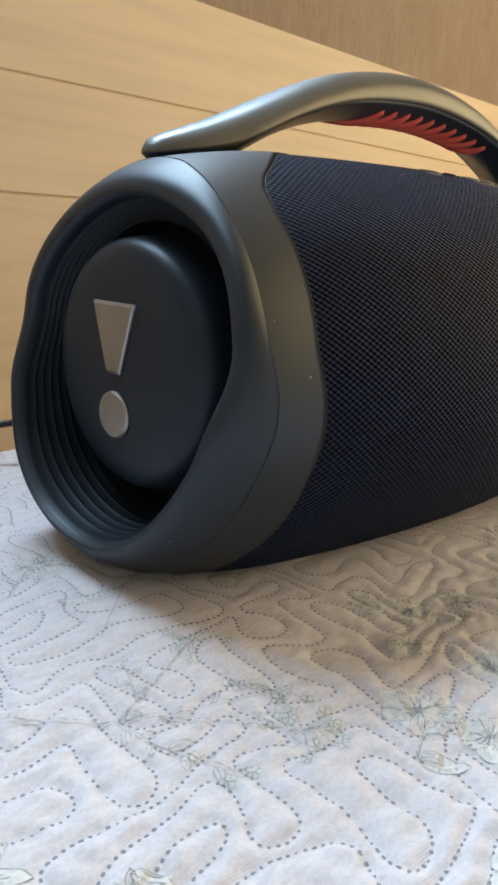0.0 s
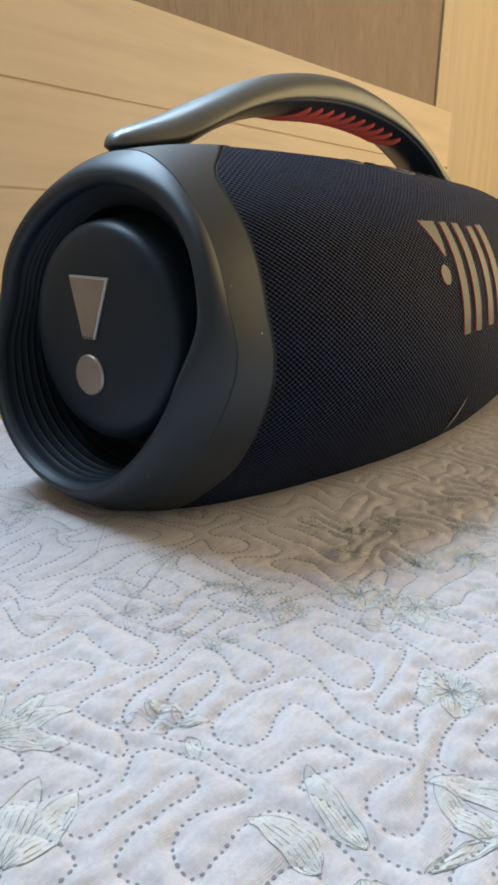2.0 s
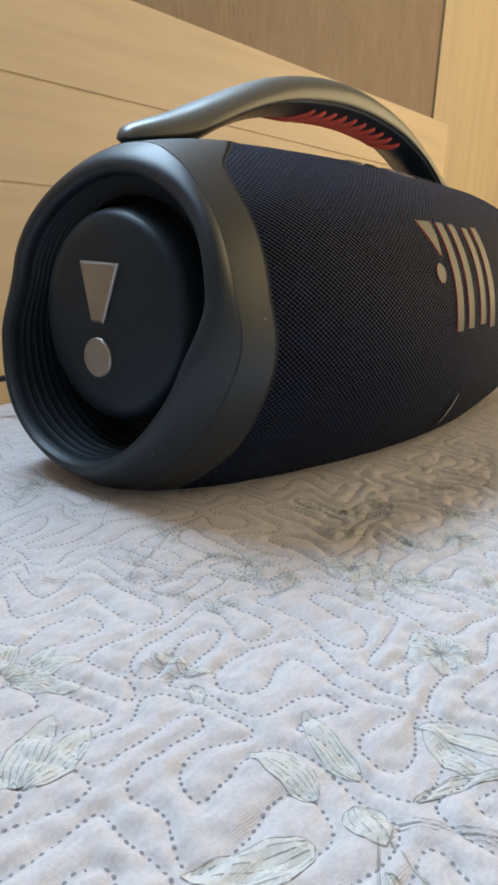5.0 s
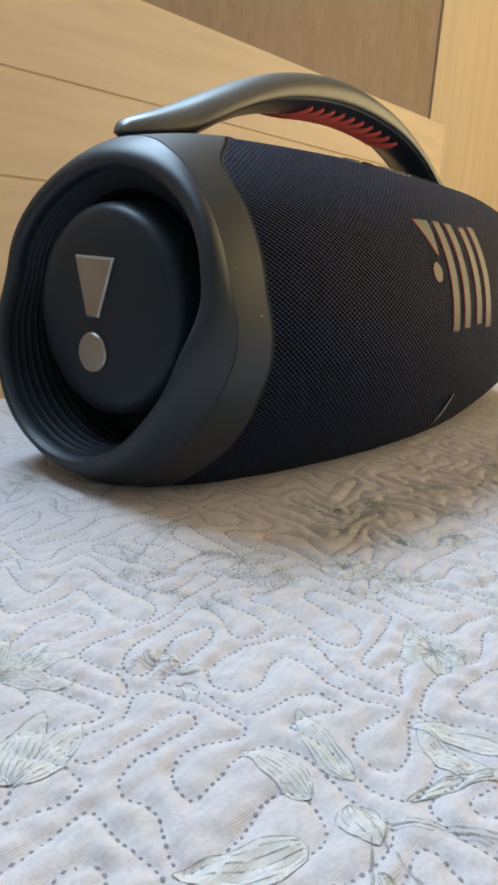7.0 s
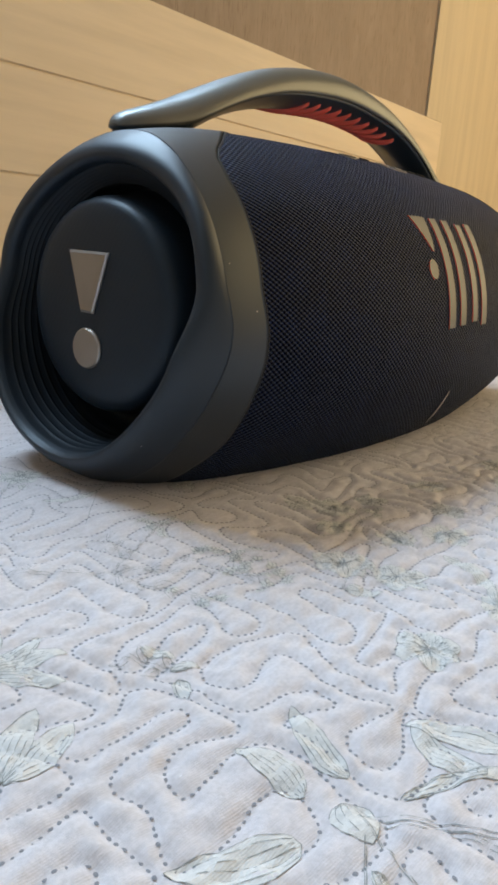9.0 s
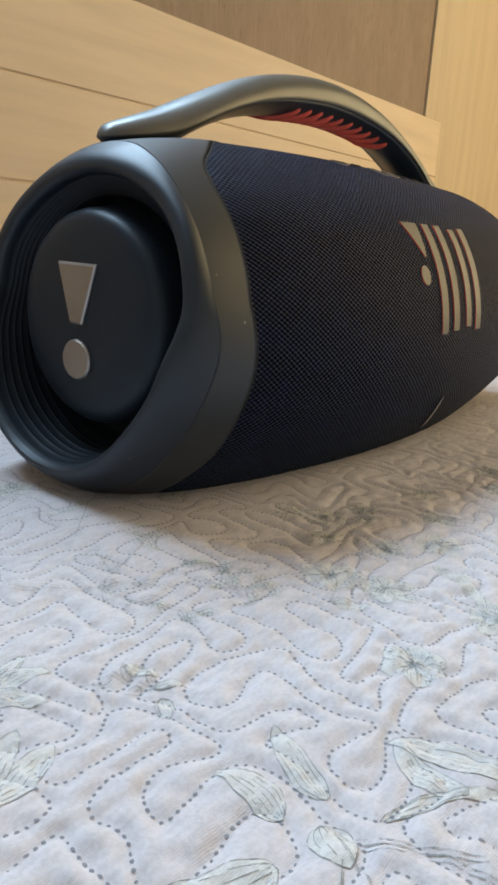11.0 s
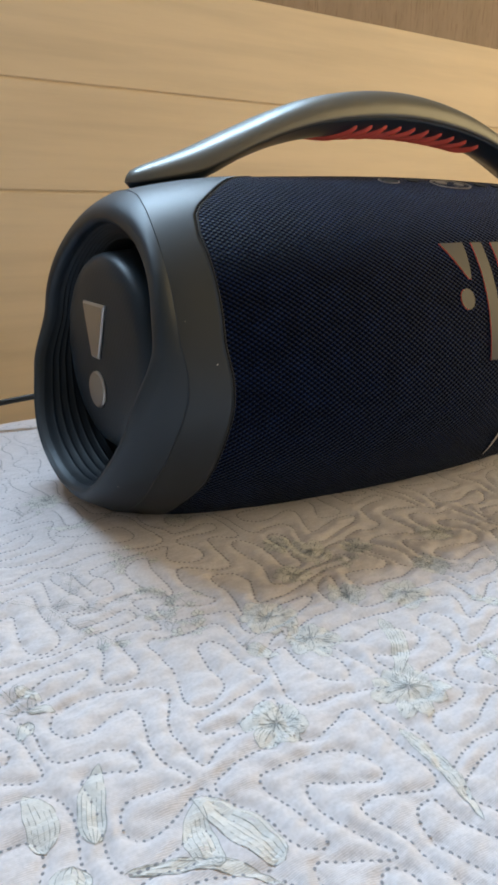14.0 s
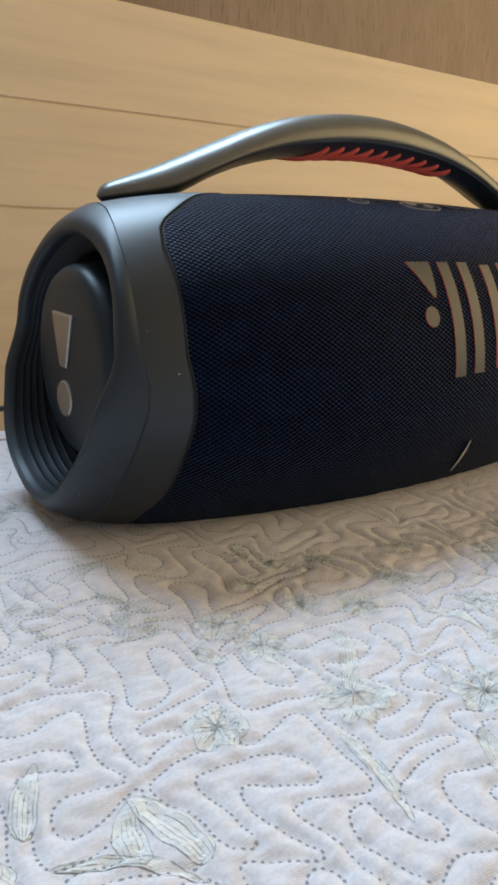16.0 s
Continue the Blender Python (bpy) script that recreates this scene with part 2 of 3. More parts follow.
def room():
    x0, x1, y0, y1, z0, z1 = -1.30, 2.60, -2.40, 0.80, -0.52, 2.05
    tagged(part("floor", box(x0 - 0.2, y0 - 0.2, z0 - 0.1, x1 + 0.2, y1 + 0.2, z0), FLOOR), "brown laminate floor beneath the bed", "floor", kind="structure")
    tagged(part("ceiling", box(x0 - 0.2, y0 - 0.2, z1, x1 + 0.2, y1 + 0.2, z1 + 0.1), CEILING), "plain white painted ceiling", "ceiling", kind="structure")
    tagged(part("wall_west", box(x0 - 0.12, y0, z0, x0, y1, z1), GREY_WALL), "pale grey painted wall", "wall", kind="structure")
    tagged(part("wall_south", box(x0 - 0.12, y0 - 0.12, z0, x1 + 0.12, y0, z1), WALL), "warm beige painted wall", "wall", kind="structure")

    def wall_with_hole(name, along, at, thick, lo, hi, h0, h1, b0, b1):
        bm = bmesh.new()
        for a0, a1, c0, c1 in ((lo, h0, z0, z1), (h1, hi, z0, z1), (h0, h1, z0, b0), (h0, h1, b1, z1)):
            size, mid = (a1 - a0, thick, c1 - c0), ((a0 + a1) / 2, at + thick / 2, (c0 + c1) / 2)
            if along == "y":
                size, mid = (size[1], size[0], size[2]), (mid[1], mid[0], mid[2])
            bmesh.ops.create_cube(bm, size=1, matrix=Matrix.LocRotScale(mid, None, size))
        return tagged(part(name, bm, WALL), "warm beige painted wall with an opening for a lamp", "wall", kind="structure")

    wall_with_hole("wall_north", "x", y1, 0.12, x0 - 0.12, x1 + 0.12, -0.14, 0.70, 0.757, 1.28)
    # this opening in the unseen east wall is added for the fill lamp
    wall_with_hole("wall_east", "y", x1, 0.12, y0, y1, -1.95, 0.25, -0.02, 1.82)

    def window(name, along, at, a0, a1, c0, c1):
        bm = bmesh.new()
        w = 0.05
        for p0, p1, q0, q1 in ((a0, a1, c0, c0 + w), (a0, a1, c1 - w, c1), (a0, a0 + w, c0 + w, c1 - w), (a1 - w, a1, c0 + w, c1 - w)):
            mid, size = ((p0 + p1) / 2, at, (q0 + q1) / 2), (p1 - p0, w, q1 - q0)
            if along == "y":
                mid, size = (mid[1], mid[0], mid[2]), (size[1], size[0], size[2])
            bmesh.ops.create_cube(bm, size=1, matrix=Matrix.LocRotScale(mid, None, size))
        tagged(part(name, bm, FRAME), "white painted frame round an unseen light opening", "window", kind="structure")

    window("window_1", "x", y1 + 0.08, -0.14, 0.70, 0.757, 1.28)
    # added frame round the fill lamp's opening, no known window
    window("window_2", "y", x1 + 0.08, -1.95, 0.25, -0.02, 1.82)


headboard()
room()


# ---- the bed ----
rng = np.random.default_rng(11)
QX, QY, LOBE = -0.100, -0.115, 0.0112
NX, NY = 42, 27


def meander():
    """One closed winding seam: it runs round a random tree of cells, so that its turns lie evenly apart."""
    links = [((i, j), (i + 1, j)) for i in range(NX - 1) for j in range(NY)] + [((i, j), (i, j + 1)) for i in range(NX) for j in range(NY - 1)]
    root = {(i, j): (i, j) for i in range(NX) for j in range(NY)}

    def find(c):
        while root[c] != c:
            c = root[c]
        return c

    # first the links that bend the tree at every cell, then those that complete it
    tree = set()
    for bend in (True, False):
        for k in rng.permutation(len(links)):
            a, b = links[k]
            dx, dy = b[0] - a[0], b[1] - a[1]
            straight = ((a[0] - dx, a[1] - dy), a) in tree or (b, (b[0] + dx, b[1] + dy)) in tree
            ra, rb = find(a), find(b)
            if ra != rb and not (bend and straight):
                root[ra] = rb
                tree.add(links[k])
    near = {(i, j): [] for i in range(2 * NX) for j in range(2 * NY)}

    def join(p, q):
        near[p].append(q)
        near[q].append(p)

    for i in range(NX):
        for j in range(NY):
            x, y = 2 * i, 2 * j
            if ((i, j), (i + 1, j)) in tree:
                join((x + 1, y), (x + 2, y))
                join((x + 1, y + 1), (x + 2, y + 1))
            else:
                join((x + 1, y), (x + 1, y + 1))
            if ((i, j), (i, j + 1)) in tree:
                join((x, y + 1), (x, y + 2))
                join((x + 1, y + 1), (x + 1, y + 2))
            else:
                join((x, y + 1), (x + 1, y + 1))
            if ((i - 1, j), (i, j)) not in tree:
                join((x, y), (x, y + 1))
            if ((i, j - 1), (i, j)) not in tree:
                join((x, y), (x + 1, y))
    ring, last = [(0, 0)], None
    while True:
        step = [q for q in near[ring[-1]] if q != last][0]
        last = ring[-1]
        if step == (0, 0):
            break
        ring.append(step)
    p = (np.array(ring, dtype=float) + 0.5 + rng.uniform(-0.13, 0.13, (len(ring), 2))) * LOBE + (QX, QY)
    for _ in range(3):
        q = np.roll(p, -1, axis=0)
        p = np.stack([0.75 * p + 0.25 * q, 0.25 * p + 0.75 * q], 1).reshape(-1, 2)
    for _ in range(15):
        p = (np.roll(p, 1, axis=0) + 2 * p + np.roll(p, -1, axis=0)) / 4
    # rounder bulbs at the turns
    soft = sum(np.roll(p, k, axis=0) for k in range(-18, 19)) / 37
    p = p + 0.85 * (p - soft)
    x, y = p[:, 0], p[:, 1]
    dx = 0.0040 * np.sin(58 * x + 41 * y + 1.0) + 0.0016 * np.sin(-113 * x + 162 * y + 2.0)
    dy = 0.0040 * np.sin(-47 * x + 62 * y + 0.3) + 0.0016 * np.sin(171 * x + 102 * y + 4.0)
    p = p + np.stack([dx, dy], -1)
    for _ in range(5):
        p = (np.roll(p, 1, axis=0) + 2 * p + np.roll(p, -1, axis=0)) / 4
    return p


def even(p, step):
    """Points at equal steps along a closed line, with their headings."""
    q = np.vstack([p, p[:1]])
    d = np.concatenate([[0], np.cumsum(np.linalg.norm(np.diff(q, axis=0), axis=1))])
    t = np.arange(0, d[-1], step)
    out = np.column_stack([np.interp(t, d, q[:, 0]), np.interp(t, d, q[:, 1])])
    g = np.roll(out, -1, axis=0) - np.roll(out, 1, axis=0)
    return out, np.arctan2(g[:, 1], g[:, 0])


SEAM = meander()
# how far each spot of the cloth lies from the seam
CELL, REACH = 0.0010, 0.016
FAR = np.full((int(2 * NX * LOBE / CELL) + 60, int(2 * NY * LOBE / CELL) + 60), REACH)
FX, FY = QX - 0.03, QY - 0.03
for ax, ay in even(SEAM, 0.0012)[0]:
    i0, j0 = int((ax - FX - REACH) / CELL), int((ay - FY - REACH) / CELL)
    i1, j1 = i0 + 33, j0 + 33
    i0, j0 = max(i0, 0), max(j0, 0)
    block = FAR[i0:i1, j0:j1]
    if block.size:
        ci, cj = FX + CELL * np.arange(i0, i0 + block.shape[0]), FY + CELL * np.arange(j0, j0 + block.shape[1])
        np.minimum(block, np.hypot(ci[:, None] - ax, cj[None, :] - ay), out=block)


def seam_distance(x, y):
    u = np.clip((np.asarray(x) - FX) / CELL, 0, FAR.shape[0] - 1.001)
    v = np.clip((np.asarray(y) - FY) / CELL, 0, FAR.shape[1] - 1.001)
    i, j = u.astype(int), v.astype(int)
    u, v = u - i, v - j
    return (FAR[i, j] * (1 - u) + FAR[i + 1, j] * u) * (1 - v) + (FAR[i, j + 1] * (1 - u) + FAR[i + 1, j + 1] * u) * v


FOLDS = [(0.35 * math.cos(radians(a)) * 6.283 / l, math.sin(radians(a)) * 6.283 / l, p, h) for a, l, p, h in
         ((62, 0.031, 0.4, 0.0006), (48, 0.043, 2.1, 0.0007), (75, 0.058, 4.0, 0.0008), (20, 0.12, 1.0, 0.0010), (100, 0.19, 3.0, 0.0010))]

PUCKERS = []
for i in range(24):
    ang, lam = rng.random() * 3.1416, 0.0045 + 0.011 * rng.random()
    PUCKERS.append((6.283 / lam * math.cos(ang), 6.283 / lam * math.sin(ang), rng.random() * 6.283, 0.00004 * (lam / 0.008)))


def quilt_height(x, y):
    d = seam_distance(x, y)
    h = 0.0018 * (1 - np.exp(-((d / 0.0023) ** 1.2))) - 0.0012
    # small puckers drawn in by the thread
    for a, b, p, k in PUCKERS:
        h = h + 1.6 * k * np.cos(a * x + b * y + p + 1.6 * np.sin(61 * x + 43 * y + p))
    for a, b, p, k in FOLDS:
        h = h + 0.5 * k * np.cos(a * x + b * y + p + 0.8 * np.sin(18 * x - 11 * y))
    # the speaker sinks a little into the soft bed, and the cloth beside it is drawn flatter
    near = ss(0.13, 0.19, y) * ss(0.10, 0.17, x)
    return h * (1 - 0.58 * near) + 0.0032 * near


def bedspread():
    bed = tagged(empty("quilted_bedspread"), "white quilted cotton bedspread printed with grey-green flowers", "bedspread")
    xs = np.concatenate([np.arange(-0.95, -0.05, 0.03), np.arange(-0.05, 0.42, 0.0011), np.arange(0.42, 0.62, 0.0018), np.arange(0.62, 1.1, 0.005), np.arange(1.1, 1.31, 0.03)])
    ys = np.concatenate([np.arange(-1.7, -0.06, 0.03), np.arange(-0.06, 0.26, 0.0011), np.arange(0.26, 0.482, 0.003)])
    gx, gy = np.meshgrid(xs, ys, indexing="ij")
    gz = quilt_height(gx, gy) - 0.05 * np.clip((gy - 0.462) / 0.02, 0, 1.2) ** 3
    n, m = gx.shape
    verts = np.stack([gx, gy, gz], -1).reshape(-1, 3)
    i, j = np.meshgrid(np.arange(n - 1), np.arange(m - 1), indexing="ij")
    a = (i * m + j).ravel()
    faces = np.stack([a, a + m, a + m + 1, a + 1], -1)
    link_mesh("cover", verts.tolist(), faces.tolist(), COTTON, bed)
    # the seams: short stitches along the winding line, shade of their dents in the colour
    at, heading = even(SEAM, 0.0026)
    pts = [(x, y, t) for (x, y), t in zip(at, heading) if -0.09 < x < 0.84 and -0.10 < y < 0.462]
    px = np.array([p[0] for p in pts])
    py = np.array([p[1] for p in pts])
    pz = quilt_height(px, py)
    verts, faces = [], []
    for (x, y, t), z in zip(pts, pz):
        k = len(verts)
        ln, wd = 0.00058 + 0.0003 * rng.random(), 0.00050 + 0.0002 * rng.random()
        for c in range(8):
            u, v = ln * math.cos(c * math.pi / 4), wd * math.sin(c * math.pi / 4)
            verts.append((x + u * math.cos(t) - v * math.sin(t), y + u * math.sin(t) + v * math.cos(t), float(z) + 0.00016))
        verts.append((x, y, float(z) + 0.00024))
        faces += [(k + c, k + (c + 1) % 8, k + 8) for c in range(8)]
    st = link_mesh("stitches", verts, faces, STITCH, bed, "quilting stitches in winding lines, coloured dark like their shaded dents", smooth=False)
    tagged(st, kind="stuff")
    return bed


def prints(bed):
    """Printed flowers and leaves: thin strips of ink and pale fills that follow the quilting."""

    def drape(pts, lift):
        p = np.asarray(pts, dtype=float)
        return np.column_stack([p, quilt_height(p[:, 0], p[:, 1]) + lift])

    class Print:
        def __init__(self):
            self.v, self.f, self.m = [], [], []

        def line(self, pts, w):
            p = np.asarray(pts, dtype=float)
            # finer steps, so that the strip follows the puffs
            d = np.concatenate([[0], np.cumsum(np.linalg.norm(np.diff(p, axis=0), axis=1))])
            n = max(2, int(d[-1] / 0.0013))
            t = np.linspace(0, d[-1], n)
            p = np.column_stack([np.interp(t, d, p[:, 0]), np.interp(t, d, p[:, 1])])
            g = np.gradient(p, axis=0)
            g /= np.linalg.norm(g, axis=1)[:, None] + 1e-9
            side = np.column_stack([-g[:, 1], g[:, 0]]) * (w * 0.27 * (0.35 + 1.1 * rng.random((n, 1))))
            a, b = drape(p + side, 0.00026), drape(p - side, 0.00026)
            k = len(self.v)
            self.v += np.stack([a, b], 1).reshape(-1, 3).tolist()
            for i in range(n - 1):
                if rng.random() < 0.14:
                    continue
                self.f.append((k + 2 * i, k + 2 * i + 1, k + 2 * i + 3, k + 2 * i + 2))
                self.m.append(0)

        def petal(self, base, tip, width, veins=3, bend=0.0, blunt=0.6, ink=0.0005, fill=True, start=0.05, reach=0.85, power=0.62):
            base, tip = np.asarray(base, float), np.asarray(tip, float)
            ax = tip - base
            ln = np.linalg.norm(ax)
            nrm = np.array([-ax[1], ax[0]]) / ln
            s = np.linspace(0, 1, max(9, int(ln / 0.0016)))
            w = width / 2 * np.sin(np.pi * s ** blunt) ** power * (1 + 0.06 * np.sin(17 * s + rng.random() * 6))
            mid = base + s[:, None] * ax + (bend * ln * np.sin(np.pi * s))[:, None] * nrm
            if fill:
                m = 7
                k = len(self.v)
                for u in np.linspace(-1, 1, m):
                    self.v += drape(mid + (u * w)[:, None] * nrm, 0.00013).tolist()
                n = len(s)
                for i in range(m - 1):
                    for j in range(n - 1):
                        self.f.append((k + i * n + j, k + i * n + j + 1, k + (i + 1) * n + j + 1, k + (i + 1) * n + j))
                        self.m.append(1)
            for u in (-1, 1):
                self.line(mid + (u * w)[:, None] * nrm, ink)
            for q in range(veins):
                u = 0 if veins == 1 else -0.7 + 1.4 * q / (veins - 1)
                hi = max(4, int(len(s) * (reach - 0.25 * rng.random())))
                lo = int(len(s) * start)
                self.line((mid + (u * w)[:, None] * nrm)[lo:hi], ink * 0.8)

        def done(self, name, label=""):
            ob = link_mesh(name, self.v, self.f, INK, bed, label, smooth=False)
            ob.data.materials.append(PETAL)
            ob.data.polygons.foreach_set("material_index", self.m)
            return ob

    def at(x, y, r, deg):
        return (x + r * math.cos(radians(deg)), y + r * math.sin(radians(deg)))

    def blossom(x, y, r, n=6, turn=0.0):
        p = Print()
        for i in range(n):
            a = turn + 360 * i / n + rng.uniform(-8, 8)
            p.petal(at(x, y, r * 0.08, a), at(x, y, r * rng.uniform(0.80, 1.10), a), r * 4.6 / n, 7, rng.uniform(-0.08, 0.08), 1.12, 0.00030, start=0.35, reach=0.95, power=0.55)
        for i in range(26):
            a = rng.random() * 360
            p.line([at(x, y, r * 0.03, a), at(x, y, r * rng.uniform(0.25, 0.62), a)], 0.0005)
        for i in range(20):
            a, q = rng.random() * 360, r * rng.uniform(0.35, 0.85)
            p.line([at(x, y, q, a), at(x, y, q + 0.0013, a)], 0.0011)
        p.done("printed_blossom", "grey-green printed blossom")

    def leaf(base, tip, width, veins=7, bend=0.0, ink=0.00042):
        p = Print()
        p.petal(base, tip, width, veins, bend, 0.75, ink)
        p.done("printed_leaf", "pale printed leaf with grey veins")

    def sprig(path, leaves, ink=0.0005, florets=0, size=0.0075):
        p = Print()
        path = np.asarray(path, float)
        d = np.concatenate([[0], np.cumsum(np.linalg.norm(np.diff(path, axis=0), axis=1))])
        for off in (-0.0006, 0.0006):
            p.line(path + off, ink * 0.8)
        for i in range(leaves):
            t = d[-1] * (i + 0.7) / leaves
            x, y = np.interp(t, d, path[:, 0]), np.interp(t, d, path[:, 1])
            k = min(len(path) - 2, int(np.searchsorted(d, t)) - 1)
            a = math.degrees(math.atan2(*(path[k + 1] - path[k])[::-1])) + (48 if i % 2 else -48)
            p.petal(at(x, y, 0.001, a), at(x, y, size * rng.uniform(0.8, 1.3), a), size * 0.42, 1, 0.05, 0.8, ink * 0.8, fill=False)
        for i in range(florets):
            a, q = rng.random() * 360, 0.016 * math.sqrt(rng.random())
            x, y = at(*path[-1], q, a)
            p.line([path[-1], ((x + path[-1][0]) / 2 + 0.001, (y + path[-1][1]) / 2), (x, y)], ink * 0.6)
            for c in range(5):
                b = a + 72 * c
                p.petal((x, y), at(x, y, 0.0032, b), 0.0026, 0, 0, 0.9, ink * 0.7)
        p.done("printed_sprig", "fine grey printed stem with small leaves")

    mm = 0.001
    for x, y, r, n in ((158, 48, 13, 6), (213, 36, 17, 9), (196, 106, 15, 7), (202, 83, 14, 7), (264, 88, 14, 7), (241, 103, 11, 6), (260, 10, 16, 8),
                       (299, 103, 11, 6), (255, 148, 13, 6), (279, 139, 10, 6), (230, 133, 11, 6), (214, 222, 9, 5), (243, 163, 10, 6), (330, 128, 12, 6),
                       (318, 60, 13, 7), (372, 95, 12, 6), (352, 40, 13, 7), (157, 287, 12, 6), (410, 118, 12, 6), (398, 62, 12, 6), (455, 104, 11, 6), (300, 30, 10, 6)):
        blossom(x * mm, y * mm, r * mm, n, rng.random() * 60)
    for x0, y0, x1, y1, w, b in ((83, 36, 96, 64, 9, 0.05), (70, 41, 71, 65, 10, -0.08), (75, 33, 68, 20, 12, 0.0), (109, 8, 116, 34, 10, 0.1), (57, 33, 29, 51, 13, 0.08),
                                 (126, 0, 116, 36, 13, -0.05), (238, 78, 215, 44, 8, 0.12), (194, 22, 186, -22, 6, 0.06), (44, 143, 68, 134, 10, 0.08), (44, 145, 69, 149, 9, -0.06),
                                 (43, 147, 60, 160, 9, 0.05), (44, 142, 58, 122, 9, 0.0), (18, 100, 44, 118, 12, 0.05), (20, 98, 48, 106, 11, -0.04), (85, 118, 92, 108, 5, 0),
                                 (85, 104, 94, 99, 5, 0.1), (84, 99, 78, 90, 6, 0), (172, 242, 143, 250, 6, 0.15), (175, 93, 183, 80, 8, 0), (86, 22, 122, -6, 5, 0.1), (60, 16, 44, -4, 6, 0.1),
                                 (288, 70, 300, 40, 7, 0.1), (240, -4, 225, -30, 8, 0.0), (262, 42, 254, 22, 4, 0.0), (20, 150, 44, 145, 12, 0.05), (8, 120, 20, 100, 10, 0)):
        leaf((x0 * mm, y0 * mm), (x1 * mm, y1 * mm), w * mm, 5 if w > 7 else 3, b)
    for path, leaves, florets in ((((40, 232), (89, 194), (117, 169), (137, 176), (165, 188)), 4, 9), (((117, 169), (140, 158), (168, 147)), 3, 12),
                                  (((117, 169), (120, 150), (130, 127)), 8, 4), (((128, 173), (134, 186), (138, 196)), 5, 0), (((128, 163), (145, 144), (159, 126)), 3, 10),
                                  (((141, 214), (150, 222), (173, 243)), 0, 0), (((173, 243), (186, 250), (200, 247)), 4, 0), (((89, 100), (84, 108), (80, 118)), 4, 0),
                                  (((74, 28), (82, 14), (92, -4)), 0, 0), (((73, 26), (67, 14), (62, 2)), 0, 0), (((75, 22), (86, 4), (90, -20)), 0, 0), (((68, 22), (50, 12), (30, 8)), 2, 0), (((173, 93), (190, 100), (199, 108)), 2, 0), (((100, 262), (130, 268), (150, 285)), 5, 5),
                                  (((225, 120), (245, 125), (262, 140)), 4, 5), (((300, 100), (340, 80), (380, 90)), 5, 5)):
        sprig([(x * mm, y * mm) for x, y in path], leaves, florets=florets)


BED = bedspread()
prints(BED)


def mattress():
    return tagged(part("mattress", box(-0.95, -1.70, -0.22, 1.30, 0.468, -0.010, 0.008, 3), plain("white_mattress_ticking", (0.7, 0.69, 0.66), 0.85)),
                  "thick white mattress under the bedspread", "mattress")


def bed_frame():
    return tagged(part("bed_frame", box(-0.97, -1.72, -0.52, 1.32, 0.474, -0.221, 0.006, 2), WOOD), "light wooden bed base standing on the floor", "bed")


mattress()
bed_frame()


# ---- the speaker ----
MID, AXIS = 0.420, 0.266
BASE = np.array([MID, AXIS, 0.0])
SX = [0.150, 0.160, 0.172, 0.190, 0.225, 0.280, 0.350, 0.420]
SA = [0.070, 0.076, 0.0810, 0.0845, 0.0885, 0.0955, 0.1015, 0.1042]
STOP = [0.172, 0.176, 0.180, 0.185, 0.190, 0.1935, 0.196, 0.1970]
SZC = [0.093, 0.093, 0.0925, 0.091, 0.087, 0.083, 0.079, 0.078]
SBOT = [0.014, 0.010, 0.007, 0.001, -0.010, -0.020, -0.027, -0.029]
SYC = [0.2665, 0.2665, 0.2665, 0.2655, 0.265, 0.266, 0.266, 0.266]


def smooth_interp(x, xs, ys):
    """A monotone smooth curve through the stations."""
    xs, ys = np.asarray(xs), np.asarray(ys)
    d = np.diff(ys) / np.diff(xs)
    m = np.concatenate([[d[0]], (d[1:] + d[:-1]) / 2, [0.0]])
    i = np.clip(np.searchsorted(xs, x) - 1, 0, len(xs) - 2)
    h = xs[i + 1] - xs[i]
    t = (x - xs[i]) / h
    return ((2 * t**3 - 3 * t**2 + 1) * ys[i] + (t**3 - 2 * t**2 + t) * h * m[i]
            + (-2 * t**3 + 3 * t**2) * ys[i + 1] + (t**3 - t**2) * h * m[i + 1])


def shell(x, th, grow=0.0, scale=1.0):
    """A point of the barrel at x; th in degrees from the top towards the front."""
    q = np.where(x > MID, 2 * MID - x, x)
    a, top, zc, bot, yc = (smooth_interp(q, SX, v) for v in (SA, STOP, SZC, SBOT, SYC))
    # the top falls away towards the end cap
    top = top - 0.0044 * (np.clip(0.272 - q, 0, 0.085) / 0.072) ** 1.4
    s, c = np.sin(np.radians(th)), np.cos(np.radians(th))
    y = yc - (a * scale + grow) * s
    z = zc + np.where(c > 0, (top - zc) * scale + grow, (zc - bot) * scale + grow) * c
    return np.stack([x + 0 * y, y, z], -1)


CAP_T = [0, 5.5, 13, 22, 27, 32, 41, 53, 65, 76, 82, 87, 95, 101, 108, 125, 139, 160, 180]
CAP_X = [0.292, 0.275, 0.260, 0.2425, 0.232, 0.2255, 0.2212, 0.2208, 0.2200, 0.2190, 0.2208, 0.2225, 0.2228, 0.2215, 0.2193, 0.2150, 0.2080, 0.205, 0.204]
SEAM_T = [0, 13, 20, 35, 50, 63, 75, 81, 86, 93, 100, 108, 126, 180]
SEAM_X = [0.2085, 0.2065, 0.2040, 0.1998, 0.1972, 0.1960, 0.1955, 0.1970, 0.1985, 0.1982, 0.1958, 0.1925, 0.1865, 0.183]


def fold(th):
    return np.abs((np.asarray(th) + 180) % 360 - 180)


def cap_x(th):
    return np.interp(fold(th), CAP_T, CAP_X)


def seam_x(th):
    return np.interp(fold(th), SEAM_T, SEAM_X)


